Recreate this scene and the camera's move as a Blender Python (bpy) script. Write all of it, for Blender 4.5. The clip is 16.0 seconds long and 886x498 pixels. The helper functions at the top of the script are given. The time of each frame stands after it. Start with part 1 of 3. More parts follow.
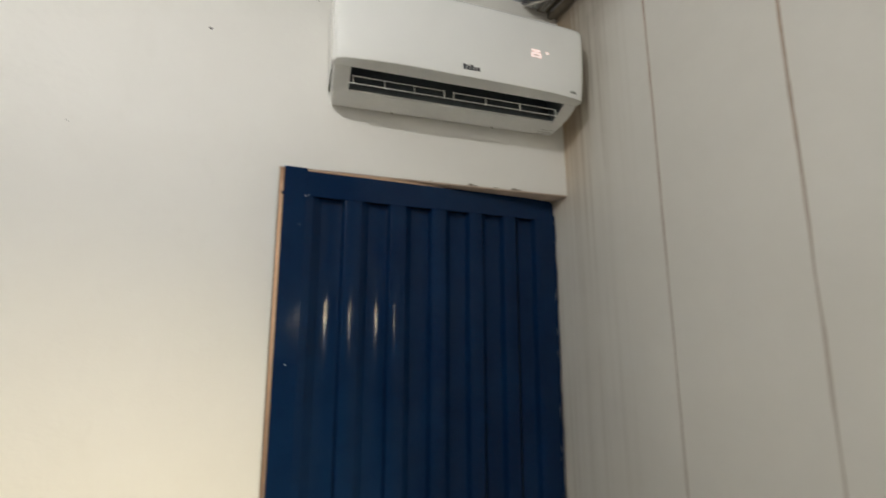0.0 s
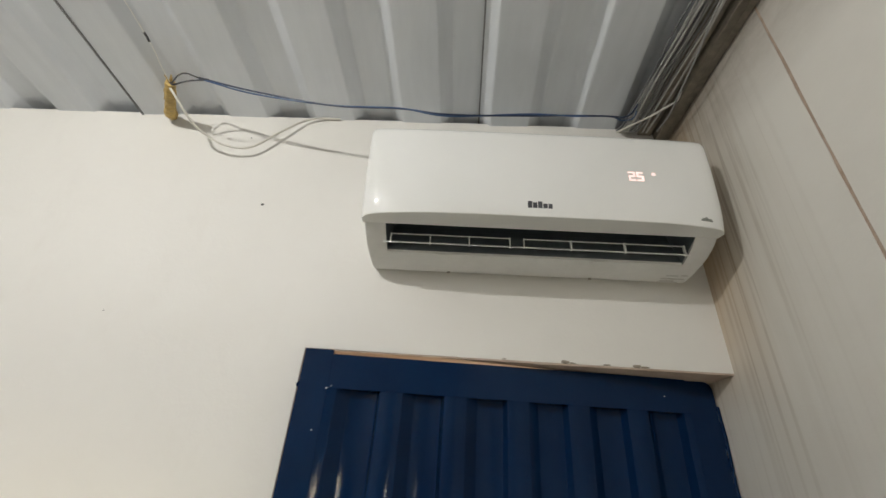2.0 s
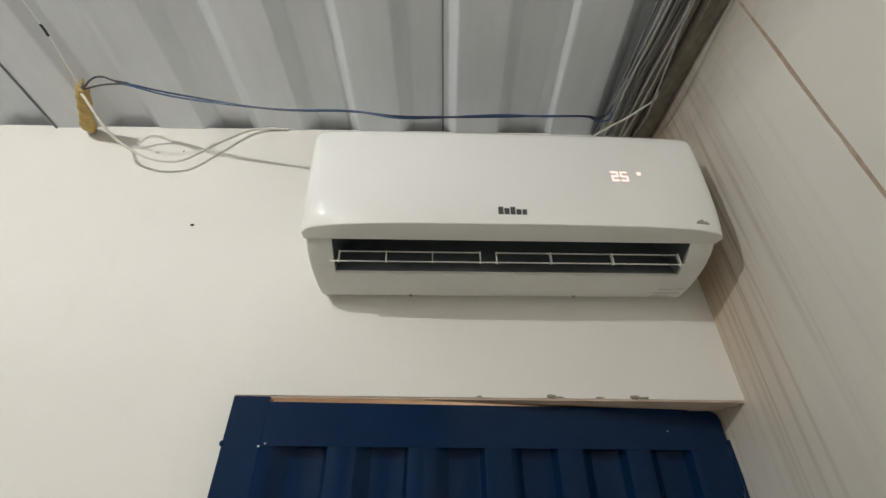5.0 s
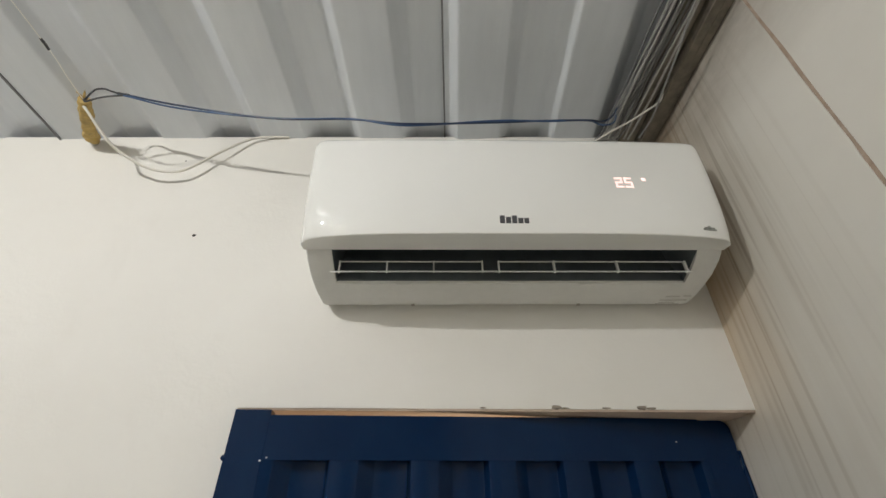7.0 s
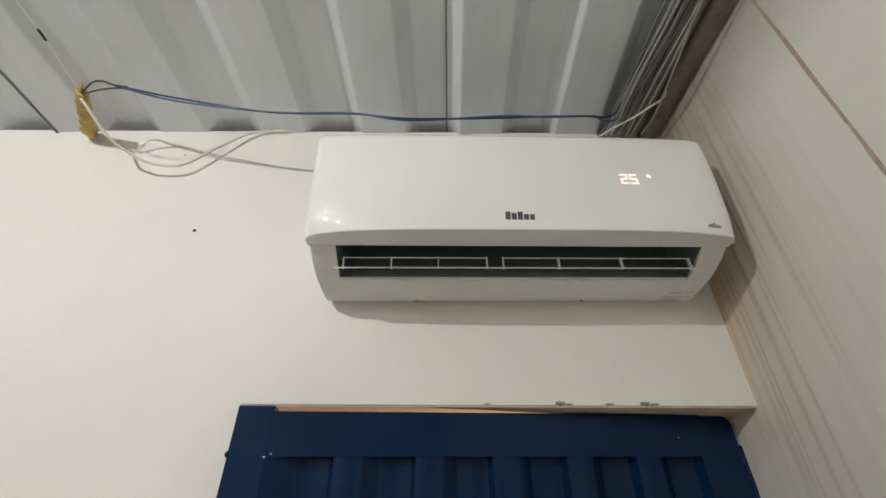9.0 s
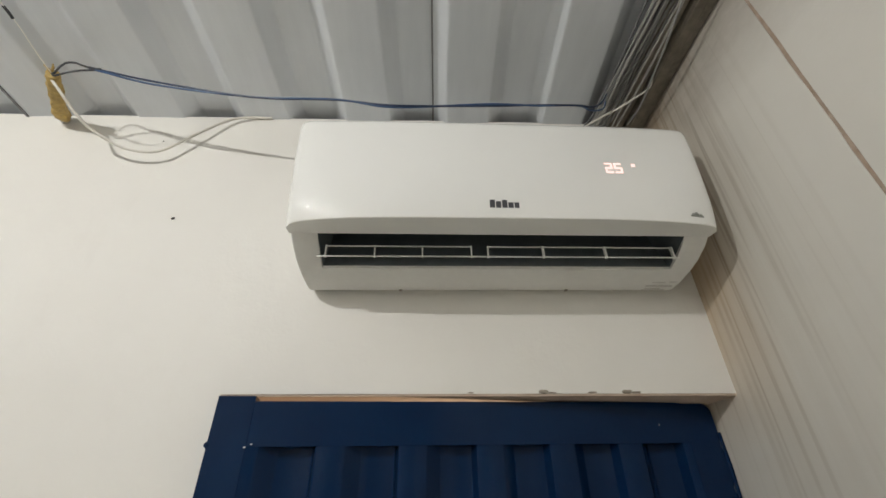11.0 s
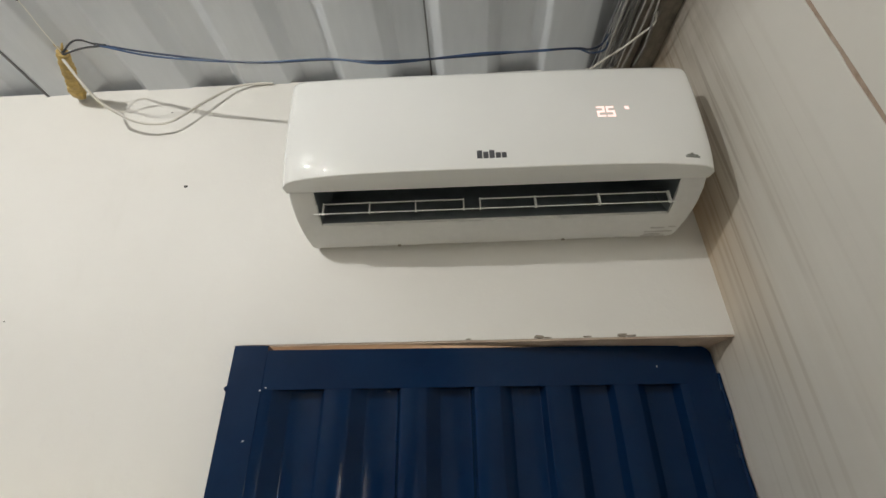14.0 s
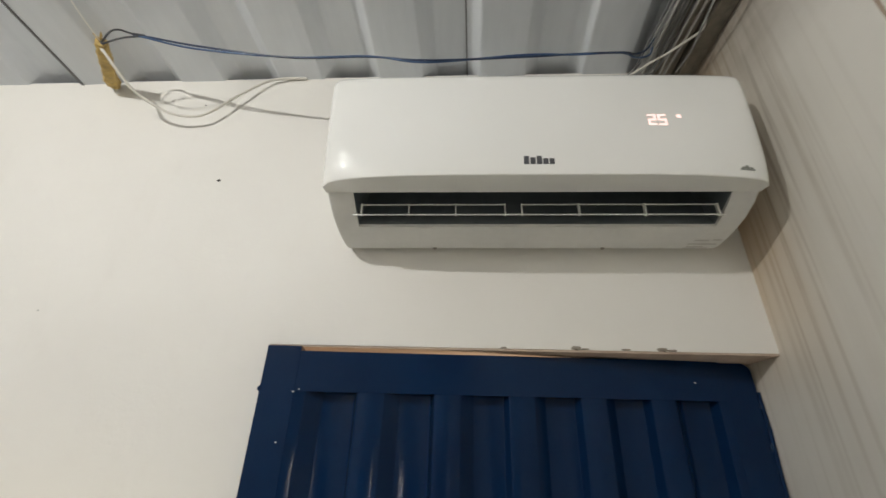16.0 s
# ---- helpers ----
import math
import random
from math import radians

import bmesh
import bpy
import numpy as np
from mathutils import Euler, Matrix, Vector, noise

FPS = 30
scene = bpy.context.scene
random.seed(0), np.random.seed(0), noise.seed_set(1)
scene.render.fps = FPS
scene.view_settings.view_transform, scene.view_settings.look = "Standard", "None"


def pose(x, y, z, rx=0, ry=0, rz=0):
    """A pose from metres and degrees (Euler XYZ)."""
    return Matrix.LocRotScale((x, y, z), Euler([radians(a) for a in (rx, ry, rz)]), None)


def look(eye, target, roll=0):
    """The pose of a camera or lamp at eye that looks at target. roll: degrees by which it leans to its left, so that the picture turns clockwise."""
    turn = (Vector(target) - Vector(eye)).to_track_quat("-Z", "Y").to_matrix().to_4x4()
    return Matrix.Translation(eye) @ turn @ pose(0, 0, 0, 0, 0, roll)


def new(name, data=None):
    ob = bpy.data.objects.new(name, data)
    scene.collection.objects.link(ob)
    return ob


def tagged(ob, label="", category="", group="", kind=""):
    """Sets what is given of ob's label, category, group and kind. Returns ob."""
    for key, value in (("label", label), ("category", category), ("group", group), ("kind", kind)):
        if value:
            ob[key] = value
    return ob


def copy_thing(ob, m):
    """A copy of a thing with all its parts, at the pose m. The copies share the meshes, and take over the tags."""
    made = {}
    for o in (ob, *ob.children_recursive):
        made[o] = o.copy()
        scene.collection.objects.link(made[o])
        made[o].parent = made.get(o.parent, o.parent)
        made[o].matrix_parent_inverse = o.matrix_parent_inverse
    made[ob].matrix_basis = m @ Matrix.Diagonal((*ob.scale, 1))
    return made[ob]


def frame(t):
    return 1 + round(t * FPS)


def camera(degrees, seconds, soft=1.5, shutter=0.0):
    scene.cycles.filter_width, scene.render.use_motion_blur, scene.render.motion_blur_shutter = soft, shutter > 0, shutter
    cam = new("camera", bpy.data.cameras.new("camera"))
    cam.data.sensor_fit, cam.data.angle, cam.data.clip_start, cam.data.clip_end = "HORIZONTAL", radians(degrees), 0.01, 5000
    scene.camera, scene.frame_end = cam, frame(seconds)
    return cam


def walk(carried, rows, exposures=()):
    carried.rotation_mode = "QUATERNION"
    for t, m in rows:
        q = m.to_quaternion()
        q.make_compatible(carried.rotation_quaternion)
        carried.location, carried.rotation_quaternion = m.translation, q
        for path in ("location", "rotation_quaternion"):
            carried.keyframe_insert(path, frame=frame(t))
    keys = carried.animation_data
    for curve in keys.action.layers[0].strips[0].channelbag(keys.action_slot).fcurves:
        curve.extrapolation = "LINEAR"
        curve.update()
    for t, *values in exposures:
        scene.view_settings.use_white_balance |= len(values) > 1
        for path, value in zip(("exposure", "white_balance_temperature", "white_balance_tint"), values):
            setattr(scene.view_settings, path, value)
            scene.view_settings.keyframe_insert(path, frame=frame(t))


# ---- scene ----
cam = camera(93.8, 16.0, shutter=0.4)
PATH = [
    (0, (-0.941, -1.255, 1.695), (-0.275, 0.61, 1.975), -0.9),
    (0.5, (-0.917, -1.212, 1.72), (-0.553, 0.695, 2.2), -1.1),
    (1, (-0.916, -1.112, 1.808), (-0.45, 0.698, 2.521), -0.3),
    (1.5, (-0.819, -1.041, 1.833), (-0.453, 0.697, 2.752), -0.3),
    (2, (-0.676, -0.967, 1.868), (-0.692, 0.792, 2.82), 2.9),
    (2.5, (-0.652, -0.92, 1.88), (-0.667, 0.791, 2.915), 2.0),
    (3, (-0.676, -0.881, 1.893), (-0.661, 0.802, 2.974), 2.0),
    (3.5, (-0.671, -0.847, 1.909), (-0.596, 0.832, 2.994), -0.4),
    (4, (-0.651, -0.838, 1.912), (-0.549, 0.851, 2.979), -0.9),
    (6.5, (-0.632, -0.822, 1.939), (-0.578, 0.864, 3.015), -0.8),
    (7, (-0.628, -0.831, 1.941), (-0.574, 0.857, 3.013), -0.9),
    (7.5, (-0.632, -0.823, 1.942), (-0.581, 0.868, 3.009), -1.0),
    (8, (-0.637, -0.825, 1.944), (-0.585, 0.869, 3.005), -1.0),
    (10.5, (-0.65, -0.829, 1.944), (-0.528, 0.874, 2.986), -1.6),
    (11, (-0.635, -0.818, 1.941), (-0.508, 0.896, 2.963), -1.8),
    (11.5, (-0.643, -0.805, 1.942), (-0.52, 0.937, 2.917), -1.9),
    (12, (-0.633, -0.8, 1.934), (-0.498, 0.942, 2.906), -2.5),
    (12.5, (-0.624, -0.806, 1.943), (-0.491, 0.936, 2.916), -2.4),
    (13, (-0.609, -0.811, 1.935), (-0.508, 0.944, 2.888), -2.2),
    (13.5, (-0.59, -0.826, 1.927), (-0.561, 0.956, 2.836), -1.9),
    (14, (-0.568, -0.829, 1.912), (-0.582, 0.973, 2.781), -1.9),
    (14.5, (-0.602, -0.843, 1.919), (-0.597, 0.97, 2.764), -1.9),
    (15, (-0.655, -0.828, 1.932), (-0.546, 0.982, 2.776), -2.7),
    (15.5, (-0.649, -0.842, 1.931), (-0.533, 0.961, 2.789), -1.9),
    (16, (-0.629, -0.822, 1.933), (-0.678, 0.984, 2.79), 0.7),
]
walk(cam, [(t, look(eye, target, roll)) for t, eye, target, roll in PATH],
     [(0, -0.12), (0.5, -0.15), (1.0, -0.03), (2.0, -0.03), (3.0, 0.0), (16.0, 0.0)])

# ---- world and light ----
world = bpy.data.worlds.new("night_sky")
scene.world = world
world.use_nodes = True
world.node_tree.nodes["Background"].inputs["Color"].default_value = (0.02, 0.025, 0.035, 1)
world.node_tree.nodes["Background"].inputs["Strength"].default_value = 0.3


def lamp(name, kind, place, power, colour, size=0.1, size_y=None, target=None):
    data = bpy.data.lights.new(name, kind)
    data.energy, data.color = power, colour
    if kind == "AREA":
        data.shape, data.size, data.size_y = "RECTANGLE", size, size_y or size
    else:
        data.shadow_soft_size = size
    ob = new(name, data)
    ob.matrix_world = look(place, target) if target else Matrix.Translation(place)
    return ob


BULB = (-1.689, -1.55, 2.860)
FAR_BULB = (-2.00, -2.70, 2.93)
lamp("bulb_light", "POINT", BULB, 49.5, (1.0, 0.985, 0.94), 0.014)
lamp("far_bulb_light", "POINT", FAR_BULB, 16, (1.0, 0.985, 0.94), 0.02)
annex = lamp("annex_lamp_light", "AREA", (0.75, -4.75, 1.55), 8.0, (1.0, 0.87, 0.58), 0.60, 0.26, (-1.55, 0, 0.58))
annex.data.spread = radians(30)
# added lamp: lights the unseen annex wall so the door's gloss mirrors it
lamp("added_annex_light", "POINT", (1.05, -4.92, 1.38), 8, (0.95, 0.92, 1.0), 0.03)
lamp("back_room_light", "POINT", (-0.45, 0.75, 1.85), 24, (1.0, 0.72, 0.46), 0.06)


# ---- materials ----
def material(name):
    m = bpy.data.materials.new(name)
    m.use_nodes = True
    return m, m.node_tree.nodes, m.node_tree.links, m.node_tree.nodes["Principled BSDF"]


def coords(nodes, links, scale=(1, 1, 1), world_space=True):
    if world_space:
        src = nodes.new("ShaderNodeNewGeometry").outputs["Position"]
    else:
        src = nodes.new("ShaderNodeTexCoord").outputs["Object"]
    mp = nodes.new("ShaderNodeMapping")
    mp.inputs["Scale"].default_value = scale
    links.new(src, mp.inputs["Vector"])
    return mp.outputs["Vector"]


def noise_tex(nodes, links, vec, scale, detail=4, rough=0.6):
    n = nodes.new("ShaderNodeTexNoise")
    n.inputs["Scale"].default_value, n.inputs["Detail"].default_value, n.inputs["Roughness"].default_value = scale, detail, rough
    links.new(vec, n.inputs["Vector"])
    return n.outputs["Fac"]


def ramp(nodes, links, fac, stops):
    r = nodes.new("ShaderNodeValToRGB")
    while len(r.color_ramp.elements) < len(stops):
        r.color_ramp.elements.new(0.5)
    for e, (p, c) in zip(r.color_ramp.elements, stops):
        e.position, e.color = p, (*c, 1) if len(c) == 3 else c
    links.new(fac, r.inputs["Fac"])
    return r.outputs["Color"]


def mix(nodes, links, fac, a, b, mode="MIX"):
    n = nodes.new("ShaderNodeMix")
    n.data_type, n.blend_type = "RGBA", mode
    for key, v in ((0, fac), (6, a), (7, b)):
        if isinstance(v, (float, int)):
            n.inputs[key].default_value = v
        elif isinstance(v, tuple):
            n.inputs[key].default_value = (*v, 1)
        else:
            links.new(v, n.inputs[key])
    return n.outputs[2]


def maths(nodes, links, op, a, b=0.0):
    n = nodes.new("ShaderNodeMath")
    n.operation, n.use_clamp = op, False
    for key, v in ((0, a), (1, b)):
        if isinstance(v, (float, int)):
            n.inputs[key].default_value = v
        else:
            links.new(v, n.inputs[key])
    return n.outputs[0]


def bump(nodes, links, bsdf, height, strength, distance):
    b = nodes.new("ShaderNodeBump")
    b.inputs["Strength"].default_value, b.inputs["Distance"].default_value = strength, distance
    links.new(height, b.inputs["Height"])
    links.new(b.outputs["Normal"], bsdf.inputs["Normal"])


def span(nodes, links, value, a, b):
    n = nodes.new("ShaderNodeMapRange")
    n.inputs["From Min"].default_value, n.inputs["From Max"].default_value = a, b
    links.new(value, n.inputs["Value"])
    return n.outputs["Result"]


def plain(name, colour, rough=0.5, metal=0.0, grain=0.06, scale=40, relief=0.0, coat=0.0):
    """A surface of one colour with grain and faint blotches."""
    m, n, l, b = material(name)
    v = coords(n, l, world_space=False)
    fine, broad = noise_tex(n, l, v, scale), noise_tex(n, l, v, scale / 9, 3)
    f = maths(n, l, "ADD", maths(n, l, "MULTIPLY", fine, 0.5), maths(n, l, "MULTIPLY", broad, 0.5))
    lo = tuple(c * (1 - 2.2 * grain) for c in colour)
    hi = tuple(min(1, c * (1 + 1.6 * grain)) for c in colour)
    l.new(ramp(n, l, f, ((0.3, lo), (0.7, hi))), b.inputs["Base Color"])
    l.new(maths(n, l, "ADD", rough * 0.85, maths(n, l, "MULTIPLY", fine, rough * 0.3)), b.inputs["Roughness"])
    b.inputs["Metallic"].default_value = metal
    b.inputs["Coat Weight"].default_value = coat
    b.inputs["Coat Roughness"].default_value = 0.08
    if relief:
        bump(n, l, b, fine, 0.5, relief)
    return m


def wall_paint():
    m, n, l, b = material("cream_wall_paint")
    v = coords(n, l)
    broad = noise_tex(n, l, v, 1.6, 5, 0.62)
    fine = noise_tex(n, l, v, 160, 3)
    col = ramp(n, l, broad, ((0.25, (0.735, 0.712, 0.665)), (0.75, (0.795, 0.778, 0.735))))
    smudge = ramp(n, l, noise_tex(n, l, coords(n, l, (1, 1, 0.45)), 5.5, 6, 0.7), ((0.56, (0, 0, 0)), (0.8, (1, 1, 1))))
    col = mix(n, l, maths(n, l, "MULTIPLY", smudge, 0.14), col, (0.50, 0.45, 0.38))
    specks = ramp(n, l, noise_tex(n, l, v, 46, 2, 0.5), ((0.79, (0, 0, 0)), (0.82, (1, 1, 1))))
    col = mix(n, l, maths(n, l, "MULTIPLY", specks, 0.35), col, (0.35, 0.32, 0.28))
    l.new(col, b.inputs["Base Color"])
    b.inputs["Roughness"].default_value = 0.62
    relief = maths(n, l, "ADD", maths(n, l, "MULTIPLY", noise_tex(n, l, v, 9, 4), 1.0), maths(n, l, "MULTIPLY", fine, 0.10))
    bump(n, l, b, relief, 0.35, 0.006)
    return m


def panel_paint():
    """Off-white board with long brown water runs near the corner."""
    m, n, l, b = material("streaked_panel_paint")
    geo = n.new("ShaderNodeNewGeometry").outputs["Position"]
    sep = n.new("ShaderNodeSeparateXYZ")
    l.new(geo, sep.inputs[0])
    y, z = sep.outputs["Y"], sep.outputs["Z"]
    v = coords(n, l)
    col = ramp(n, l, noise_tex(n, l, v, 2.2, 5, 0.6), ((0.25, (0.605, 0.583, 0.535)), (0.75, (0.68, 0.66, 0.612))))
    wander = n.new("ShaderNodeCombineXYZ")
    drift = maths(n, l, "MULTIPLY", noise_tex(n, l, coords(n, l, (0, 3.0, 1.0)), 1.0, 3), 0.02)
    l.new(maths(n, l, "ADD", y, drift), wander.inputs["Y"])
    l.new(z, wander.inputs["Z"])

    def along(scale_y, scale_z):
        mp = n.new("ShaderNodeMapping")
        mp.inputs["Scale"].default_value = (0, scale_y, scale_z)
        l.new(wander.outputs[0], mp.inputs["Vector"])
        return mp.outputs["Vector"]

    runs = noise_tex(n, l, along(22, 0.8), 1.0, 4, 0.68)
    thin = noise_tex(n, l, along(58, 1.3), 1.0, 2, 0.5)
    near = n.new("ShaderNodeMapRange")
    near.interpolation_type = "SMOOTHSTEP"
    for key, val in (("From Min", -0.38), ("From Max", -0.06)):
        near.inputs[key].default_value = val
    l.new(y, near.inputs["Value"])
    high = span(n, l, z, 1.9, 2.7)
    amount = maths(n, l, "MULTIPLY", near.outputs[0], maths(n, l, "ADD", 0.15, maths(n, l, "MULTIPLY", high, 0.85)))
    r1 = ramp(n, l, runs, ((0.42, (0, 0, 0)), (0.68, (1, 1, 1))))
    r2 = ramp(n, l, thin, ((0.58, (0, 0, 0)), (0.70, (1, 1, 1))))
    col = mix(n, l, maths(n, l, "MULTIPLY", amount, 0.46), col, (0.45, 0.40, 0.315))
    col = mix(n, l, maths(n, l, "MULTIPLY", amount, maths(n, l, "MULTIPLY", r1, 0.55)), col, (0.345, 0.275, 0.195))
    col = mix(n, l, maths(n, l, "MULTIPLY", amount, maths(n, l, "MULTIPLY", maths(n, l, "MULTIPLY", r2, noise_tex(n, l, coords(n, l, (0, 5, 2.2)), 1.0, 3)), 1.6)), col, (0.22, 0.165, 0.115))
    trail = maths(n, l, "ABSOLUTE", maths(n, l, "SUBTRACT", noise_tex(n, l, coords(n, l, (0, 21, 0.16)), 1.0, 2, 0.5), 0.5))
    marks = ramp(n, l, trail, ((0.008, (1, 1, 1)), (0.040, (0, 0, 0))))
    broken = span(n, l, noise_tex(n, l, along(6, 2.6), 1.0, 4, 0.6), 0.36, 0.58)
    col = mix(n, l, maths(n, l, "MULTIPLY", maths(n, l, "MULTIPLY", amount, 0.9), maths(n, l, "MULTIPLY", marks, broken)), col, (0.24, 0.185, 0.125))
    # rust bloom by the corner, and grime along the top edge
    bloom = noise_tex(n, l, coords(n, l, (0, 9, 5)), 1.0, 4)
    low = maths(n, l, "MULTIPLY", span(n, l, y, -0.16, 0.0), span(n, l, z, 2.0, 2.3))
    col = mix(n, l, maths(n, l, "MULTIPLY", low, maths(n, l, "MULTIPLY", bloom, 1.6)), col, (0.50, 0.36, 0.22))
    grime = maths(n, l, "MULTIPLY", span(n, l, z, 2.60, 2.84), noise_tex(n, l, coords(n, l, (0, 6, 14)), 1.0, 5, 0.7))
    col = mix(n, l, maths(n, l, "MULTIPLY", grime, 1.3), col, (0.20, 0.165, 0.13))
    l.new(col, b.inputs["Base Color"])
    b.inputs["Roughness"].default_value = 0.55
    bump(n, l, b, maths(n, l, "ADD", noise_tex(n, l, v, 14, 4), maths(n, l, "MULTIPLY", thin, 0.3)), 0.3, 0.004)
    return m


def sheet_metal():
    m, n, l, b = material("galvanised_roof_sheet")
    v = coords(n, l, (1, 0.12, 1))
    streak = noise_tex(n, l, v, 26, 4, 0.6)
    broad = noise_tex(n, l, coords(n, l), 3.0, 4)
    col = ramp(n, l, maths(n, l, "ADD", maths(n, l, "MULTIPLY", streak, 0.5), maths(n, l, "MULTIPLY", broad, 0.5)),
               ((0.3, (0.615, 0.645, 0.685)), (0.7, (0.73, 0.76, 0.80))))
    l.new(col, b.inputs["Base Color"])
    b.inputs["Metallic"].default_value = 0.15
    l.new(maths(n, l, "ADD", 0.36, maths(n, l, "MULTIPLY", broad, 0.2)), b.inputs["Roughness"])
    bump(n, l, b, streak, 0.15, 0.002)
    return m


def door_paint():
    m, n, l, b = material("blue_gloss_paint")
    v = coords(n, l, world_space=False)
    broad = noise_tex(n, l, v, 5, 5, 0.65)
    brush = noise_tex(n, l, coords(n, l, (60, 60, 3), False), 1.0, 4, 0.6)
    col = ramp(n, l, broad, ((0.3, (0.0025, 0.0145, 0.049)), (0.75, (0.0045, 0.0220, 0.067))))
    scuff = ramp(n, l, noise_tex(n, l, v, 30, 5, 0.72), ((0.70, (0, 0, 0)), (0.78, (1, 1, 1))))
    col = mix(n, l, maths(n, l, "MULTIPLY", scuff, 0.18), col, (0.12, 0.16, 0.24))
    l.new(col, b.inputs["Base Color"])
    l.new(maths(n, l, "ADD", 0.045, maths(n, l, "MULTIPLY", brush, 0.09)), b.inputs["Roughness"])
    b.inputs["Specular IOR Level"].default_value = 0.16
    fine = noise_tex(n, l, v, 140, 3, 0.6)
    bump(n, l, b, maths(n, l, "ADD", broad, maths(n, l, "ADD", maths(n, l, "MULTIPLY", brush, 0.3), maths(n, l, "MULTIPLY", fine, 0.22))), 0.35, 0.002)
    return m


def raw_plaster():
    m, n, l, b = material("raw_reddish_plaster")
    v = coords(n, l)
    f = noise_tex(n, l, v, 22, 6, 0.7)
    l.new(ramp(n, l, f, ((0.3, (0.45, 0.345, 0.27)), (0.7, (0.60, 0.49, 0.40)))), b.inputs["Base Color"])
    b.inputs["Roughness"].default_value = 0.85
    bump(n, l, b, f, 0.6, 0.006)
    return m


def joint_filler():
    """Brown sealing compound, paler towards the floor."""
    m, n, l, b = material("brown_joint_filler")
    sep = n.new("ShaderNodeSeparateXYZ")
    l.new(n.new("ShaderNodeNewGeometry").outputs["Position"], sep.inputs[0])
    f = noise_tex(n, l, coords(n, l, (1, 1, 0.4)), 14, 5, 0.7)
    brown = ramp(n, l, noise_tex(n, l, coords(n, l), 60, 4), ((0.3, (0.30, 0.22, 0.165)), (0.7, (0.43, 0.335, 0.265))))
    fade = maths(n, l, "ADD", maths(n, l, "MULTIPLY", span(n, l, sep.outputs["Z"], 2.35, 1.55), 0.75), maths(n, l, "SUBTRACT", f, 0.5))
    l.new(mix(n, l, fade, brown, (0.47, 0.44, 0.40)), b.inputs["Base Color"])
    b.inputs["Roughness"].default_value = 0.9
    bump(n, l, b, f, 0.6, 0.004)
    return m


def glowing(name, colour, strength):
    m, n, l, b = material(name)
    b.inputs["Base Color"].default_value = (0.3, 0.25, 0.25, 1)
    b.inputs["Emission Color"].default_value = (*colour, 1)
    b.inputs["Emission Strength"].default_value = strength
    return m


WALL = wall_paint()
PANEL = panel_paint()
METAL = sheet_metal()
BLUE = door_paint()
PLASTER = raw_plaster()
CONCRETE = plain("grey_cement_floor", (0.64, 0.625, 0.59), 0.5, 0, 0.12, 30, 0.002)
BARE = plain("pale_cement_render", (0.62, 0.61, 0.58), 0.85, 0, 0.15, 12, 0.004)
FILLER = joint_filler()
GLOSS_WHITE = plain("glossy_white_plastic", (0.84, 0.84, 0.815), 0.035, 0, 0.01, 8)
MATT_WHITE = plain("satin_white_plastic", (0.74, 0.735, 0.71), 0.42, 0, 0.025, 60, 0.0003)
DUCT = plain("dark_outlet_plastic", (0.15, 0.172, 0.185), 0.5, 0, 0.1, 40)
VANE = plain("pale_louver_plastic", (0.87, 0.87, 0.84), 0.35, 0, 0.02, 40)
LOGO = plain("dark_grey_print", (0.07, 0.072, 0.08), 0.5)
PRINT = plain("faint_grey_print", (0.55, 0.535, 0.51), 0.6)
GREENISH = plain("grey_green_print", (0.26, 0.27, 0.245), 0.6)
DIGIT = glowing("lit_display_segment", (1.0, 0.68, 0.61), 1.4)
STEEL = plain("dull_screw_steel", (0.42, 0.38, 0.33), 0.5, 0.6, 0.1, 90)
FOAM = plain("amber_expanding_foam", (0.50, 0.345, 0.11), 0.65, 0, 0.28, 60, 0.006)
PIPE = plain("pale_conduit_plastic", (0.60, 0.575, 0.52), 0.5, 0, 0.06)
BLUE_WIRE = plain("blue_wire_insulation", (0.038, 0.090, 0.205), 0.4)
DARK_BLUE_WIRE = plain("dark_blue_wire_insulation", (0.016, 0.036, 0.088), 0.45)
BLACK_WIRE = plain("black_wire_insulation", (0.025, 0.027, 0.035), 0.45)
WHITE_WIRE = plain("white_cable_sheath", (0.66, 0.63, 0.57), 0.45, 0, 0.06)
GREY_WIRE = plain("grey_cable_sheath", (0.29, 0.29, 0.28), 0.5, 0, 0.1)
DUSTY_WIRE = plain("dusty_cable_sheath", (0.39, 0.38, 0.355), 0.6, 0, 0.12)
DARK_WIRE_LAP_SHADE = plain("dark_grey_sheath_and_lap_shade", (0.19, 0.19, 0.20), 0.5, 0, 0.1)
SHADE_BROWN = plain("shade_brown", (0.21, 0.185, 0.15), 0.85, 0, 0.25, 50, 0.003)
PALE_TIMBER = plain("dusty_grey_brown_timber", (0.21, 0.182, 0.145), 0.85, 0, 0.22, 45, 0.003)
SPECK = plain("dark_hole", (0.05, 0.045, 0.04), 0.9)
DIRT = plain("grey_brown_crumbling_mortar", (0.33, 0.29, 0.24), 0.95, 0, 0.25, 90, 0.004)


# ---- mesh helpers ----
def mesh_object(name, bm, mat, smooth=False):
    bmesh.ops.recalc_face_normals(bm, faces=bm.faces)
    me = bpy.data.meshes.new(name)
    bm.to_mesh(me)
    bm.free()
    me.materials.append(mat)
    if smooth:
        for p in me.polygons:
            p.use_smooth = True
        me.set_sharp_from_angle(angle=radians(38))
    return new(name, me)


def part(name, bm, mat, parent, label="", smooth=False):
    ob = mesh_object(name, bm, mat, smooth)
    ob.parent = parent
    if label:
        ob["label"] = label
    return ob


def empty(name, place=(0, 0, 0)):
    ob = new(name)
    ob.empty_display_size = 0.05
    ob.location = place
    return ob


